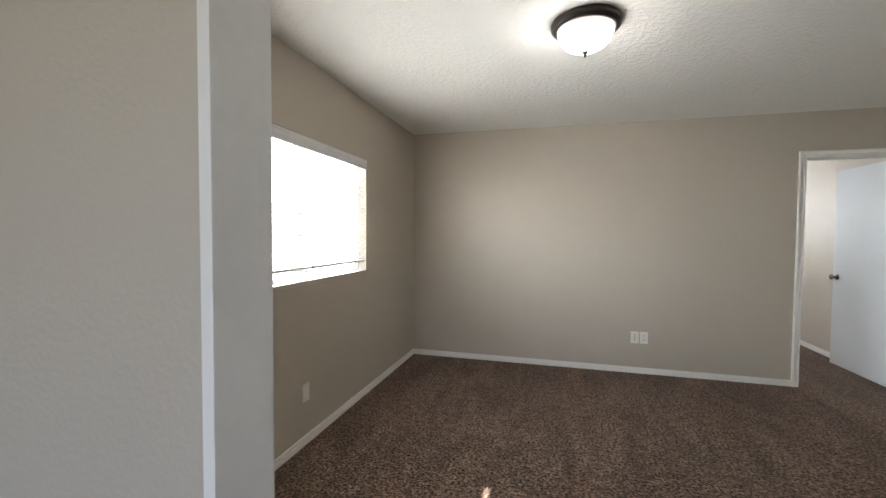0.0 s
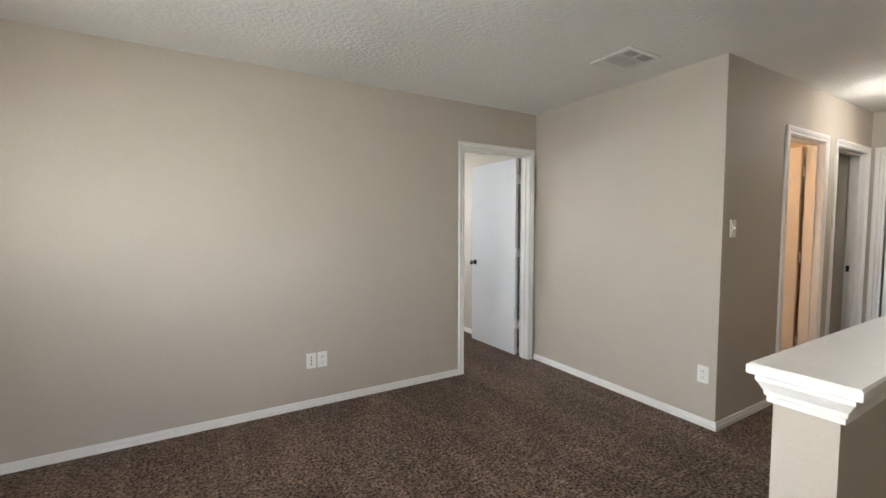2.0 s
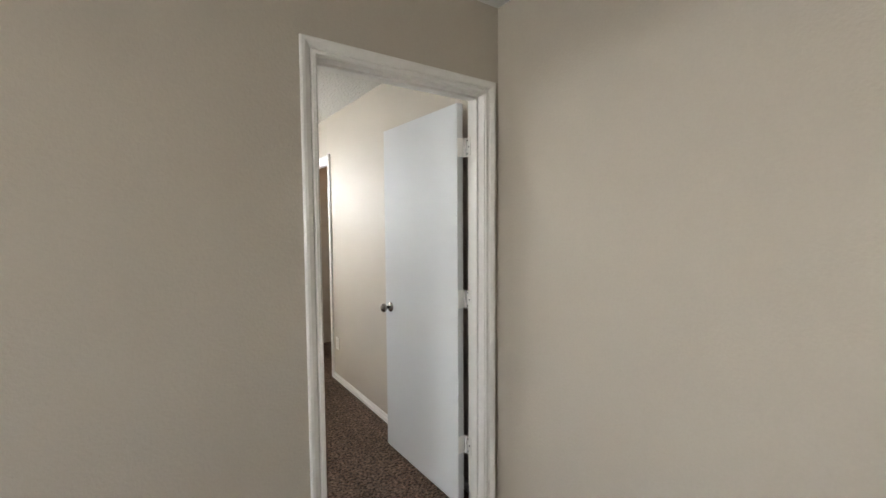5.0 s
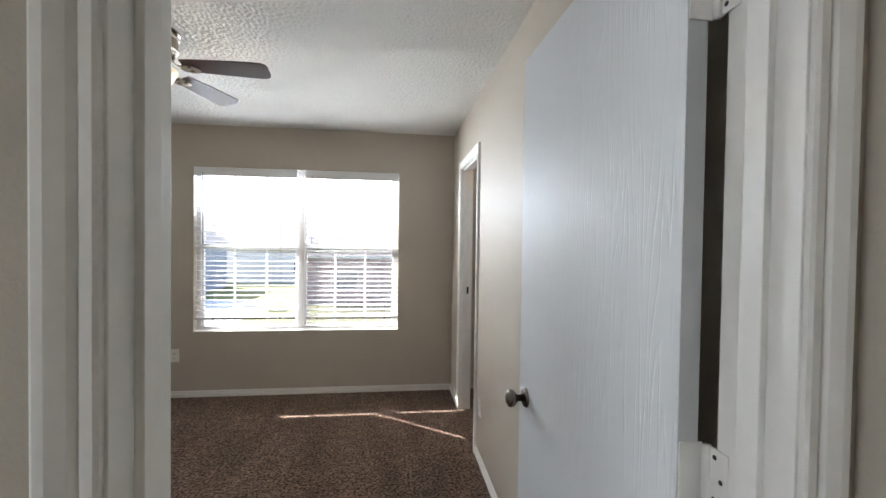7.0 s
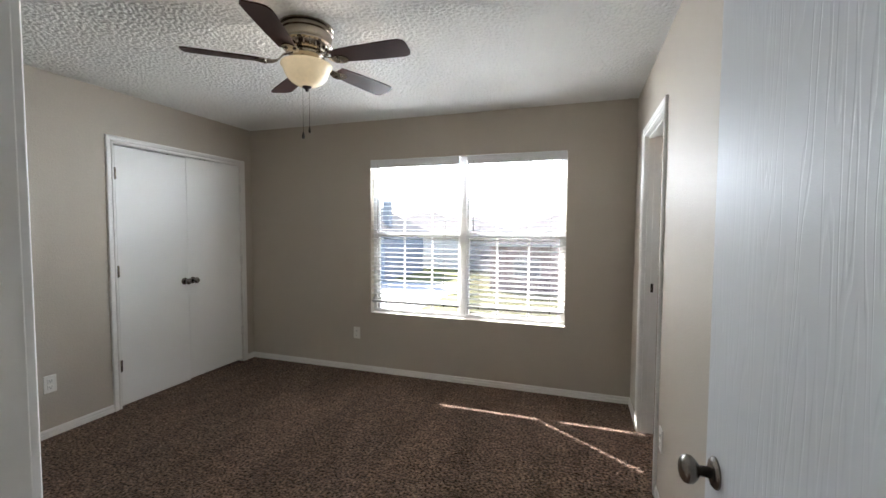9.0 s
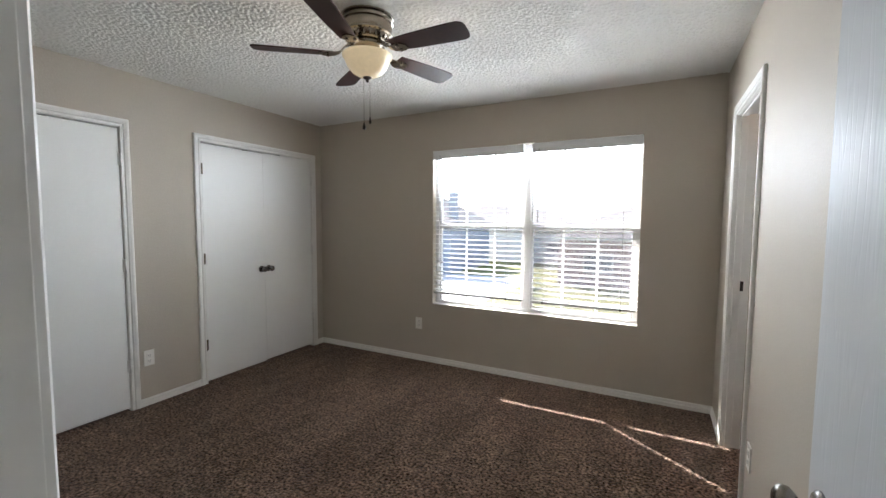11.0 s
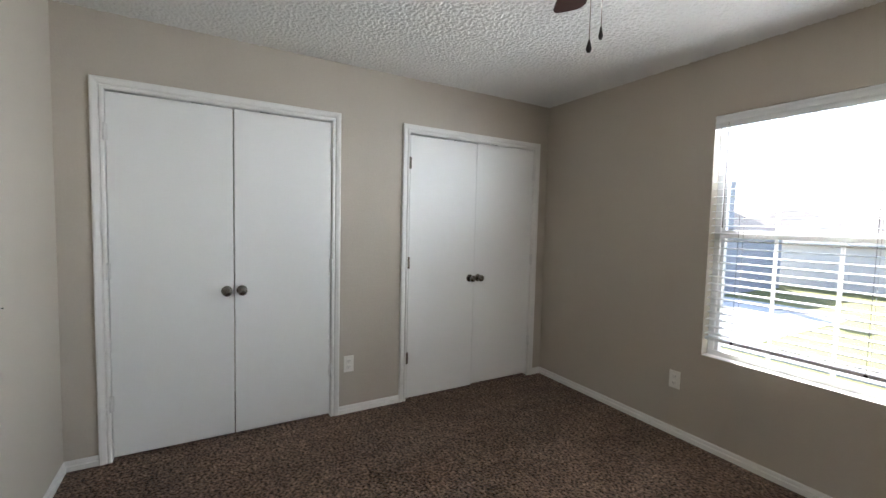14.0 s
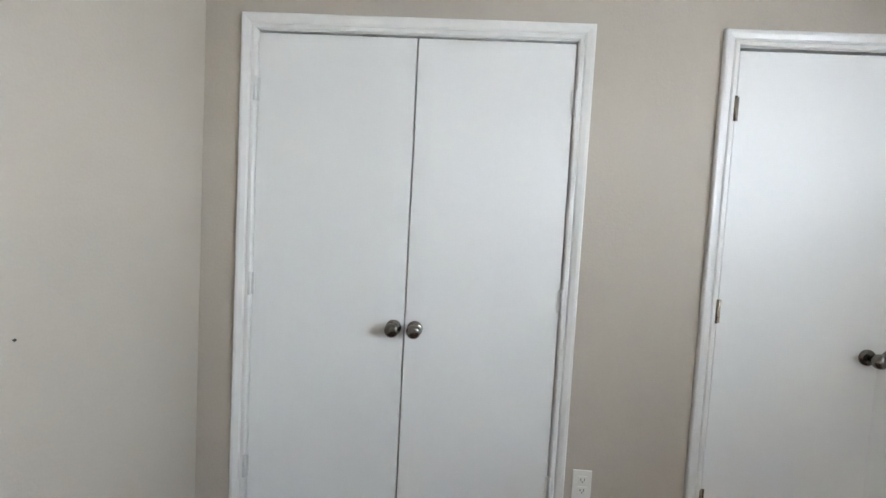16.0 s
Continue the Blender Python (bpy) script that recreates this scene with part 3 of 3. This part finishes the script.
def blind(label, axis, plane, out, a0, a1, top, bottom, wand, cords, pitch=0.0445, tilt=4.0):
    """A horizontal slat blind: valance, slats, bottom rail, ladder cords and wand."""
    b = thing("window_blind", label, "window blind", "window blinds")
    f = place(axis, plane, out)

    def bar(nm, u0, u1, z0, z1, v0, v1, mat=slat_mat, bev=0.002, parent=b):
        p, q = f(u0, z0, v0), f(u1, z1, v1)
        return part(nm, boxes((min(p[0], q[0]), max(p[0], q[0]), min(p[1], q[1]), max(p[1], q[1]), min(p[2], q[2]), max(p[2], q[2])), bevel=bev), mat, parent)
    bar("valance", a0 + 0.002, a1 - 0.002, top - 0.075, top - 0.003, 0.006, 0.016, bev=0.003)
    bar("valance_lip", a0 + 0.002, a1 - 0.002, top - 0.022, top - 0.006, 0.016, 0.022, bev=0.003)
    bar("valance_lip", a0 + 0.002, a1 - 0.002, top - 0.052, top - 0.040, 0.016, 0.020, bev=0.003)
    bar("valance_lip", a0 + 0.002, a1 - 0.002, top - 0.082, top - 0.068, 0.012, 0.022, bev=0.003)
    bar("headrail", a0 + 0.004, a1 - 0.004, top - 0.05, top - 0.008, -0.045, 0.004)
    bar("bottom_rail", a0 + 0.006, a1 - 0.006, bottom, bottom + 0.02, -0.048, 0.002, bev=0.004)
    n = int((top - 0.06 - bottom - 0.03) / pitch)
    first = None
    for k in range(n):
        z = bottom + 0.04 + k * pitch
        c = f((a0 + a1) / 2, z, -0.023)
        if first is None:
            bm = bmesh.new()
            half, w = (a1 - a0) / 2 - 0.006, 0.025
            cols = []
            for s in (-half, half):
                cols.append([bm.verts.new((s, y, 0.003 * (1 - (y / w) ** 2) + t)) for t, ys in ((0, (-w, -w / 2, 0, w / 2, w)), (0.0026, (w, w / 2, 0, -w / 2, -w))) for y in ys])
            for i in range(10):
                j = (i + 1) % 10
                bm.faces.new((cols[0][i], cols[0][j], cols[1][j], cols[1][i]))
            bm.faces.new(cols[0]), bm.faces.new(cols[1])
            first = mesh_of("slat", bm, slat_mat)
        s = new("slat", first)
        s.parent = b
        s.matrix_basis = pose(*c, tilt if axis == "x" else 0, 0, 0) if axis == "x" else pose(*c, 0, 0, 90) @ pose(0, 0, 0, tilt, 0, 0)
        s.matrix_basis = s.matrix_basis @ pose(0, 0, 0, random.uniform(-0.8, 0.8), random.uniform(-0.08, 0.08), 0)
    for u in cords:
        bar("ladder_cord", u - 0.0012, u + 0.0012, bottom + 0.01, top - 0.05, 0.0035, 0.0055, cord_mat, 0)
        bar("ladder_cord", u - 0.0012, u + 0.0012, bottom + 0.01, top - 0.05, -0.0515, -0.0495, cord_mat, 0)
        bar("cord_button", u - 0.008, u + 0.008, bottom + 0.003, bottom + 0.016, 0.002, 0.006, bronze_mat, 0.001)
    if wand is None:
        return b
    p = f(wand, top - 0.05, 0.014)
    part("wand", moved(turned([(0.0, 0), (0.004, 0), (0.0035, -0.55), (0.0045, -0.62), (0.0, -0.63)], 8), Matrix.Translation(p)), cord_mat, b, "thin grey tilt wand")
    return b




def screen_material():
    """Fine insect mesh, its grey lightened to add a washed-out veil of light."""
    m = bpy.data.materials.new("insect_mesh")
    m.use_nodes = True
    n, l, p = nodes_of(m)
    p.inputs["Base Color"].default_value, p.inputs["Roughness"].default_value = (0.30, 0.29, 0.33, 1), 0.7
    p.inputs["Alpha"].default_value = 0.35
    return m


screen = thing("insect_screen", "fine grey insect screen over a lower window sash", "insect screen")
part("mesh", boxes((1.585, 2.418, 8.064, 8.065, 0.625, 1.33)), screen_material(), screen, "fine grey insect mesh").visible_shadow = False
part("screen_frame", boxes((1.582, 2.42, 8.062, 8.07, 1.322, 1.336), (1.582, 2.42, 8.062, 8.07, 0.622, 0.636), (1.582, 1.594, 8.062, 8.07, 0.636, 1.322), (2.408, 2.42, 8.062, 8.07, 0.636, 1.322)), vent_mat, screen, "thin aluminium frame")


blind("white slat blind lowered over the bedroom window, slats open", "x", 7.945, -1, 0.639, 1.530, 2.064, 0.689, 0.715, (0.80, 1.38))
blind("white slat blind lowered beside it, slats open", "x", 7.945, -1, 1.600, 2.453, 2.064, 0.687, 1.66, (1.71, 2.33))
blind("wide white slat blind lowered over the landing window", "y", -1.538, 1, 1.692, 3.243, 1.953, 1.112, None, (1.86, 2.46, 3.06))
solid("window_sill", boxes((W1[0], W1[1], 7.939, 8.002, 0.585, 0.589)), trim_mat, "thin white sill lining the bedroom window recess", "window sill")
solid("window_sill", boxes((-1.595, -1.532, WL[0], WL[1], 1.04, 1.044)), trim_mat, "thin white sill lining the landing window recess", "window sill")


# ---- plates ----
def outlet(label, m, kind="outlet"):
    """A wall plate: origin at its centre on the wall, y out of the wall."""
    o = thing("wall_outlet" if kind != "switch" else "light_switch", label, "wall outlet" if kind != "switch" else "light switch", "wall plates")
    part("cover_plate", boxes((-0.036, 0.036, 0, 0.006, -0.058, 0.058), bevel=0.002), plate_mat, o)
    if kind == "outlet":
        for z in (-0.021, 0.021):
            s = part("socket", boxes((-0.017, 0.017, 0.005, 0.0085, z - 0.015, z + 0.015), bevel=0.0015), plate_mat, o)
            part("slot", boxes((-0.008, -0.0055, 0.008, 0.0092, z - 0.003, z + 0.007)), dark_mat, s)
            part("slot", boxes((0.0055, 0.008, 0.008, 0.0092, z - 0.003, z + 0.006)), dark_mat, s)
            part("slot", boxes((-0.002, 0.002, 0.008, 0.0092, z - 0.010, z - 0.006)), dark_mat, s)
    elif kind == "jack":
        for z in (-0.025, 0.0, 0.025):
            part("jack", moved(turned([(0, 0), (0.006, 0), (0.0045, 0.006), (0, 0.006)], 10), pose(0, 0.0055, z, -90, 0, 0)), dark_mat, o)
    elif kind == "switch":
        t = part("rocker", boxes((-0.017, 0.017, 0.005, 0.009, -0.034, 0.034), bevel=0.002), plate_mat, o)
        part("toggle", boxes((-0.006, 0.006, 0.008, 0.018, -0.004, 0.012), bevel=0.002), plate_mat, t)
    else:
        for z in (-0.042, 0.042):
            part("screw", moved(turned([(0, 0), (0.003, 0), (0.002, 0.001), (0, 0.001)], 8), pose(0, 0.006, z, -90, 0, 0)), nickel_mat, o)
    o.matrix_world = m
    return o


outlet("white jack plate low on the beige landing wall", pose(0.760, 4.45, 0.35, 0, 0, 180), "jack")
outlet("white duplex outlet beside the jack plate", pose(0.842, 4.45, 0.35, 0, 0, 180))
outlet("white duplex outlet low on the wall beside the hall corner", pose(2.97, 2.808, 0.355, 0, 0, 90))
outlet("blank white plate low under the landing window", pose(-1.53, 2.368, 0.332, 0, 0, -90), "blank")
outlet("white duplex outlet low between the two closets", pose(-0.795, 6.109, 0.358, 0, 0, -90))
outlet("white duplex outlet low on the window wall", pose(0.481, 7.937, 0.375, 0, 0, 180))
outlet("white duplex outlet low beside the bathroom door", pose(2.974, 6.632, 0.354, 0, 0, 90))
outlet("white switch plate on the hall wall near the corner", pose(3.10, 2.725, 1.336, 0, 0, 180), "switch")
tagged(new("nail", mesh_of("nail", moved(turned([(0, 0), (0.0015, 0), (0.0015, 0.006), (0.004, 0.006), (0.003, 0.0075), (0, 0.0075)], 8), pose(-0.111, 4.564, 1.015, -90, 0, 0)), dark_mat)),
       "small dark nail stuck in the beige wall", "nail")

# ---- half wall by the stairs ----
half_wall = solid("wall_half", boxes((1.205, 3.6, 1.645, 1.762, 0, 0.985)), wall_mat, "low beige drywall half wall at the stairs", "half wall")


def cap_ring(x0, x1, y0, y1, levels):
    bm = bmesh.new()
    rings = [[bm.verts.new(c) for c in ((x0 - o, y0 - o, z), (x1, y0 - o, z), (x1, y1 + o, z), (x0 - o, y1 + o, z))] for o, z in levels]
    for a, b in zip(rings, rings[1:]):
        for k in range(4):
            bm.faces.new((a[k], a[(k + 1) % 4], b[(k + 1) % 4], b[k]))
    bm.faces.new(rings[0]), bm.faces.new(rings[-1])
    return bm


part("cap_moulding", cap_ring(1.205, 3.599, 1.645, 1.762, [(0.002, 0.950), (0.010, 0.950), (0.010, 0.963), (0.014, 0.966), (0.015, 0.976), (0.023, 0.992), (0.028, 1.0), (0.028, 1.012)]), trim_mat, half_wall, "white crown moulding under the cap")
part("cap_board", cap_ring(1.205, 3.599, 1.645, 1.762, [(0.037, 1.0125), (0.041, 1.016), (0.041, 1.034), (0.036, 1.039)]), trim_mat, half_wall, "white painted wooden cap")


# ---- ceiling fixtures ----
def dome_light(label, x, y, r, watts, colour=(1.0, 0.95, 0.88)):
    d = thing("ceiling_light", label, "ceiling light", "flush ceiling lights")
    d.location = (x, y, H)
    k = r / 0.17
    part("rim", turned([(0, 0), (0.165 * k, 0), (0.172 * k, -0.012), (0.170 * k, -0.030), (0.155 * k, -0.046), (0.136 * k, -0.052), (0.134 * k, -0.045), (0, -0.045)], 48), bronze_mat, d, "dark bronze rim")
    part("dome", turned([(0.135 * k, -0.046), (0.132 * k, -0.070), (0.118 * k, -0.100), (0.094 * k, -0.125), (0.060 * k, -0.142), (0.025 * k, -0.150), (0, -0.151)], 48), dome_mat, d, "frosted white glass dome, lit")
    part("finial", turned([(0, -0.147), (0.016, -0.151), (0.014, -0.160), (0.006, -0.166), (0.008, -0.173), (0.004, -0.180), (0, -0.181)], 16), bronze_mat, d, "bronze finial")
    bulb("bulb", (x, y, H - 0.30), watts, colour, 0.12)
    return d


dome_light("flush bronze-rimmed ceiling light with a lit white glass dome", 0.125, 2.36, 0.172, 0.35)
dome_light("bronze-rimmed hall ceiling light with a lit dome", 4.72, 2.24, 0.17, 0.4)
bath = thing("ceiling_light", "warm lit bathroom ceiling light", "ceiling light")
bath.location = (3.9, 4.2, H)
part("dome", turned([(0, 0), (0.13, 0), (0.12, -0.05), (0.07, -0.09), (0, -0.1)], 32), dome_mat, bath)
bulb("bulb", (3.9, 4.0, 2.15), 4.5, (1.0, 0.55, 0.25), 0.1)
# added point light without a fixture, for warm light beyond the bathroom divide
bulb("bulb", (3.9, 6.4, 2.15), 1.2, (1.0, 0.6, 0.32), 0.1)


def ceiling_vent():
    v = thing("ceiling_vent", "white square ceiling vent with white louvres over a black sheet", "ceiling vent")
    x0, x1, y0, y1, z = 2.345, 2.655, 2.97, 3.27, H
    # black sheet stands in for the unlit duct behind the louvres
    part("duct_shade", boxes((x0 + 0.02, x1 - 0.02, y0 + 0.02, y1 - 0.02, z - 0.003, z - 0.001)), dark_mat, v)
    part("frame", boxes((x0, x1, y0, y0 + 0.028, z - 0.012, z), (x0, x1, y1 - 0.028, y1, z - 0.012, z), (x0, x0 + 0.028, y0 + 0.028, y1 - 0.028, z - 0.012, z), (x1 - 0.028, x1, y0 + 0.028, y1 - 0.028, z - 0.012, z), bevel=0.002), vent_mat, v)
    for a in (3.075, 3.205):
        part("bar", boxes((x0 + 0.028, x1 - 0.028, a - 0.006, a + 0.006, z - 0.011, z - 0.003)), vent_mat, v)
    part("bar", boxes((2.494, 2.506, y0 + 0.028, 3.069, z - 0.011, z - 0.003)), vent_mat, v)

    def slats(n, u0, u1, w0, w1, along, lean):
        for k in range(n):
            c = u0 + (u1 - u0) * (k + 0.5) / n
            bm = boxes((-(w1 - w0) / 2, (w1 - w0) / 2, -0.007, 0.007, -0.0006, 0.0006))
            m = pose((w0 + w1) / 2, c, z - 0.009, lean, 0, 0) if along == "x" else pose(c, (w0 + w1) / 2, z - 0.009, 0, 0, 90) @ pose(0, 0, 0, lean, 0, 0)
            part("slat", moved(bm, m), vent_mat, v)
    slats(9, 3.081, 3.199, x0 + 0.028, x1 - 0.028, "x", 14)
    slats(3, 3.211, 3.242, x0 + 0.028, x1 - 0.028, "x", -35)
    slats(8, x0 + 0.03, 2.492, y0 + 0.03, 3.068, "y", -40)
    slats(8, 2.508, x1 - 0.03, y0 + 0.03, 3.068, "y", -40)
    return v


ceiling_vent()


def ceiling_fan(x, y):
    f = thing("ceiling_fan", "nickel ceiling fan with five mahogany blades and cream bowl", "ceiling fan")
    f.location = (x, y, H)
    part("housing", turned([(0, 0), (0.128, 0), (0.135, -0.004), (0.135, -0.012), (0.124, -0.016), (0.124, -0.024), (0.133, -0.028), (0.133, -0.036), (0.125, -0.040), (0.127, -0.060), (0.121, -0.082), (0.127, -0.086), (0.127, -0.093), (0.115, -0.098), (0.113, -0.104), (0.098, -0.122), (0.09, -0.128), (0, -0.128)], 48, crisp=True), fan_nickel_mat, f, "satin nickel motor housing with rings")
    for k in range(24):
        part("vent_rib", moved(boxes((0.098, 0.112, -0.0035, 0.0035, -0.124, -0.106), bevel=0.001), pose(0, 0, 0, 0, 0, k * 15)), fan_nickel_mat, f)
    part("fitter", turned([(0, -0.128), (0.082, -0.128), (0.085, -0.150), (0.06, -0.160), (0.05, -0.168), (0.052, -0.20), (0.05, -0.208), (0, -0.208)], 40), fan_nickel_mat, f, "nickel light fitter")
    for a in (40, 160, 280):
        part("thumb_screw", moved(turned([(0, 0), (0.006, 0), (0.006, 0.02), (0, 0.02)], 8), pose(0, 0, -0.19, 0, 0, a) @ pose(0.05, 0, 0, 0, 90, 0)), fan_nickel_mat, f)
    part("bowl", turned([(0.118, -0.188), (0.127, -0.190), (0.128, -0.199), (0.118, -0.208), (0.112, -0.226), (0.100, -0.253), (0.078, -0.277), (0.048, -0.294), (0.018, -0.301), (0, -0.301), (0, -0.296), (0.046, -0.289), (0.074, -0.273), (0.095, -0.250), (0.107, -0.224), (0.113, -0.206), (0.118, -0.196)], 48), bowl_mat, f, "cream alabaster glass bowl, dimly lit").visible_shadow = False
    bulb("bulb", (x, y, H - 0.245), 0.8, (1.0, 0.86, 0.7), 0.03)
    part("finial", turned([(0, -0.298), (0.024, -0.300), (0.022, -0.307), (0.009, -0.313), (0.009, -0.318), (0.006, -0.325), (0, -0.327)], 20), bronze_mat, f, "dark finial")
    for k in range(5):
        turn = pose(0, 0, 0, 0, 0, 2 + 72 * k)
        iron = bmesh.new()
        rows = []
        for r, w, z in ((0.075, 0.016, -0.136), (0.11, 0.012, -0.150), (0.14, 0.013, -0.182), (0.165, 0.026, -0.191), (0.195, 0.038, -0.192), (0.225, 0.034, -0.192), (0.245, 0.012, -0.192)):
            rows.append([iron.verts.new((r, s * w, z + h)) for s, h in ((-1, 0), (1, 0), (1, 0.006), (-1, 0.006))])
        for a, b in zip(rows, rows[1:]):
            for i in range(4):
                iron.faces.new((a[i], a[(i + 1) % 4], b[(i + 1) % 4], b[i]))
        iron.faces.new(rows[0]), iron.faces.new(rows[-1])
        part("blade_iron", moved(iron, turn @ pose(0, 0, 0, -5, 0, 0)), fan_nickel_mat, f)
        for s in (-0.02, 0.02):
            part("screw_cap", moved(turned([(0, 0), (0.009, 0), (0.007, -0.005), (0, -0.006)], 12), turn @ pose(0, 0, 0, -5, 0, 0) @ Matrix.Translation((0.2, s, -0.193))), fan_nickel_mat, f)
        out = [(0.17, -0.045), (0.30, -0.056), (0.48, -0.064), (0.540, -0.064), (0.563, -0.052), (0.570, -0.03), (0.570, 0.03), (0.563, 0.052), (0.540, 0.064), (0.48, 0.064), (0.30, 0.056), (0.17, 0.045)]
        bm = bmesh.new()
        lo, hi = [bm.verts.new((a, b, -0.185)) for a, b in out], [bm.verts.new((a, b, -0.179)) for a, b in out]
        for i in range(len(out)):
            j = (i + 1) % len(out)
            bm.faces.new((lo[i], lo[j], hi[j], hi[i]))
        bm.faces.new(lo), bm.faces.new(hi)
        part("blade", moved(bm, turn @ pose(0, 0, 0, -11, 0, 0)), blade_mat, f, "dark mahogany blade")
    for dx, low, r in ((-0.040, -0.545, 0.009), (-0.012, -0.515, 0.007)):
        chain = part("pull_chain", moved(turned([(0, -0.20), (0.0013, -0.20), (0.0013, low + 0.02), (0, low + 0.02)], 8), Matrix.Translation((dx, 0.02 if r > 0.008 else 0.035, 0))), fan_nickel_mat, f)
        part("pull", moved(turned([(0, low + 0.026), (0.003, low + 0.022), (r * 0.7, low + 0.008), (r, low - 0.003), (r * 0.6, low - 0.012), (0, low - 0.014)], 14), Matrix.Translation((dx, 0.02 if r > 0.008 else 0.035, 0))), bronze_mat, chain)
    return f


ceiling_fan(1.208, 6.19)

# ---- street outside ----
G = -2.8
solid("ground", boxes((-600, 600, -600, 600, G - 0.3, G)), lawn_mat, "yellow-green lawn reaching to the horizon", "ground")
solid("road", boxes((-200, 200, 13.0, 20.5, G, G + 0.012)), asphalt_mat, "grey asphalt street", "road")
solid("pavement", boxes((-200, 200, 21.2, 22.4, G, G + 0.06)), concrete_mat, "pale concrete pavement along the street", "pavement")


def house(label, x0, x1, y0, y1, eave, ridge, mat, front, hip=True, windows=(), garage=None):
    h = thing("house", label, "house", "neighbouring houses")
    part("wall", boxes((x0, x1, y0, y1, G, eave)), mat, h)
    o = 0.45
    bm = bmesh.new()
    w = (y1 - y0) / 2 if hip else 0.0
    c = [bm.verts.new(p) for p in ((x0 - o, y0 - o, eave), (x1 + o, y0 - o, eave), (x1 + o, y1 + o, eave), (x0 - o, y1 + o, eave), (x0 - o + w, (y0 + y1) / 2, ridge), (x1 + o - w, (y0 + y1) / 2, ridge))]
    for q in ((0, 1, 5, 4), (1, 2, 5), (2, 3, 4, 5), (3, 0, 4), (3, 2, 1, 0)):
        bm.faces.new([c[i] for i in q])
    part("roof", bm, roof_mat, h, "grey-brown shingle roof")
    part("fascia", boxes((x0 - o, x1 + o, y0 - o - 0.03, y0 - o, eave - 0.16, eave + 0.02)), trim_mat, h)
    for u, v in windows:
        n = part("window", boxes((u, v, y0 - 0.06, y0 - 0.001, G + 0.9, G + 2.2)), trim_mat, h)
        part("pane", boxes((u + 0.08, v - 0.08, y0 - 0.075, y0 - 0.061, G + 0.98, G + 2.12)), far_pane_mat, n)
    if garage:
        part("garage_door", boxes((garage[0], garage[1], y0 - 0.07, y0 - 0.001, G, G + 2.2)), garage_mat, h)
    return h


house("brown brick single-storey house with a hipped shingle roof", -3.2, 9.5, 32.0, 42.0, 0.35, 2.0, brick_mat, 1, windows=((-1.6, 0.2), (4.0, 5.8)))
house("tan single-storey house with a white garage door", -16.0, -4.4, 45.0, 54.0, 0.6, 2.7, pale_mat, 1, windows=((-7.0, -5.2),), garage=(-13.5, -9.0))
house("tan house further along the street", 11.5, 23.0, 33.0, 42.0, 0.3, 2.3, siding_mat, 1, windows=((13, 15),))
house("grey-roofed house in the row behind", -6.0, 5.0, 60.0, 71.0, 1.0, 3.3, siding_mat, 1)
house("brick house in the row behind", -26.0, -14.0, 60.0, 70.0, 0.9, 3.8, brick_mat, 1)
blue = house("blue-grey sided house across the street, in shade", -24.0, -11.9, 33.6, 42.0, 1.0, 3.9, blue_mat, 1)
part("chimney", boxes((-12.75, -12.2, 35.0, 35.6, 1.0, 4.55), (-12.82, -12.13, 34.93, 35.67, 4.55, 4.7)), blue_mat, blue)
# made-up upright strip, added for a red line of unknown origin
part("red_strip", boxes((-13.6, -13.5, 33.48, 33.59, G, 0.95)), red_mat, blue, "dull red upright strip on the wall")
solid("driveway", boxes((-19.0, -5.2, 22.4, 33.4, G, G + 0.03)), concrete_mat, "pale sunlit concrete driveway", "driveway")
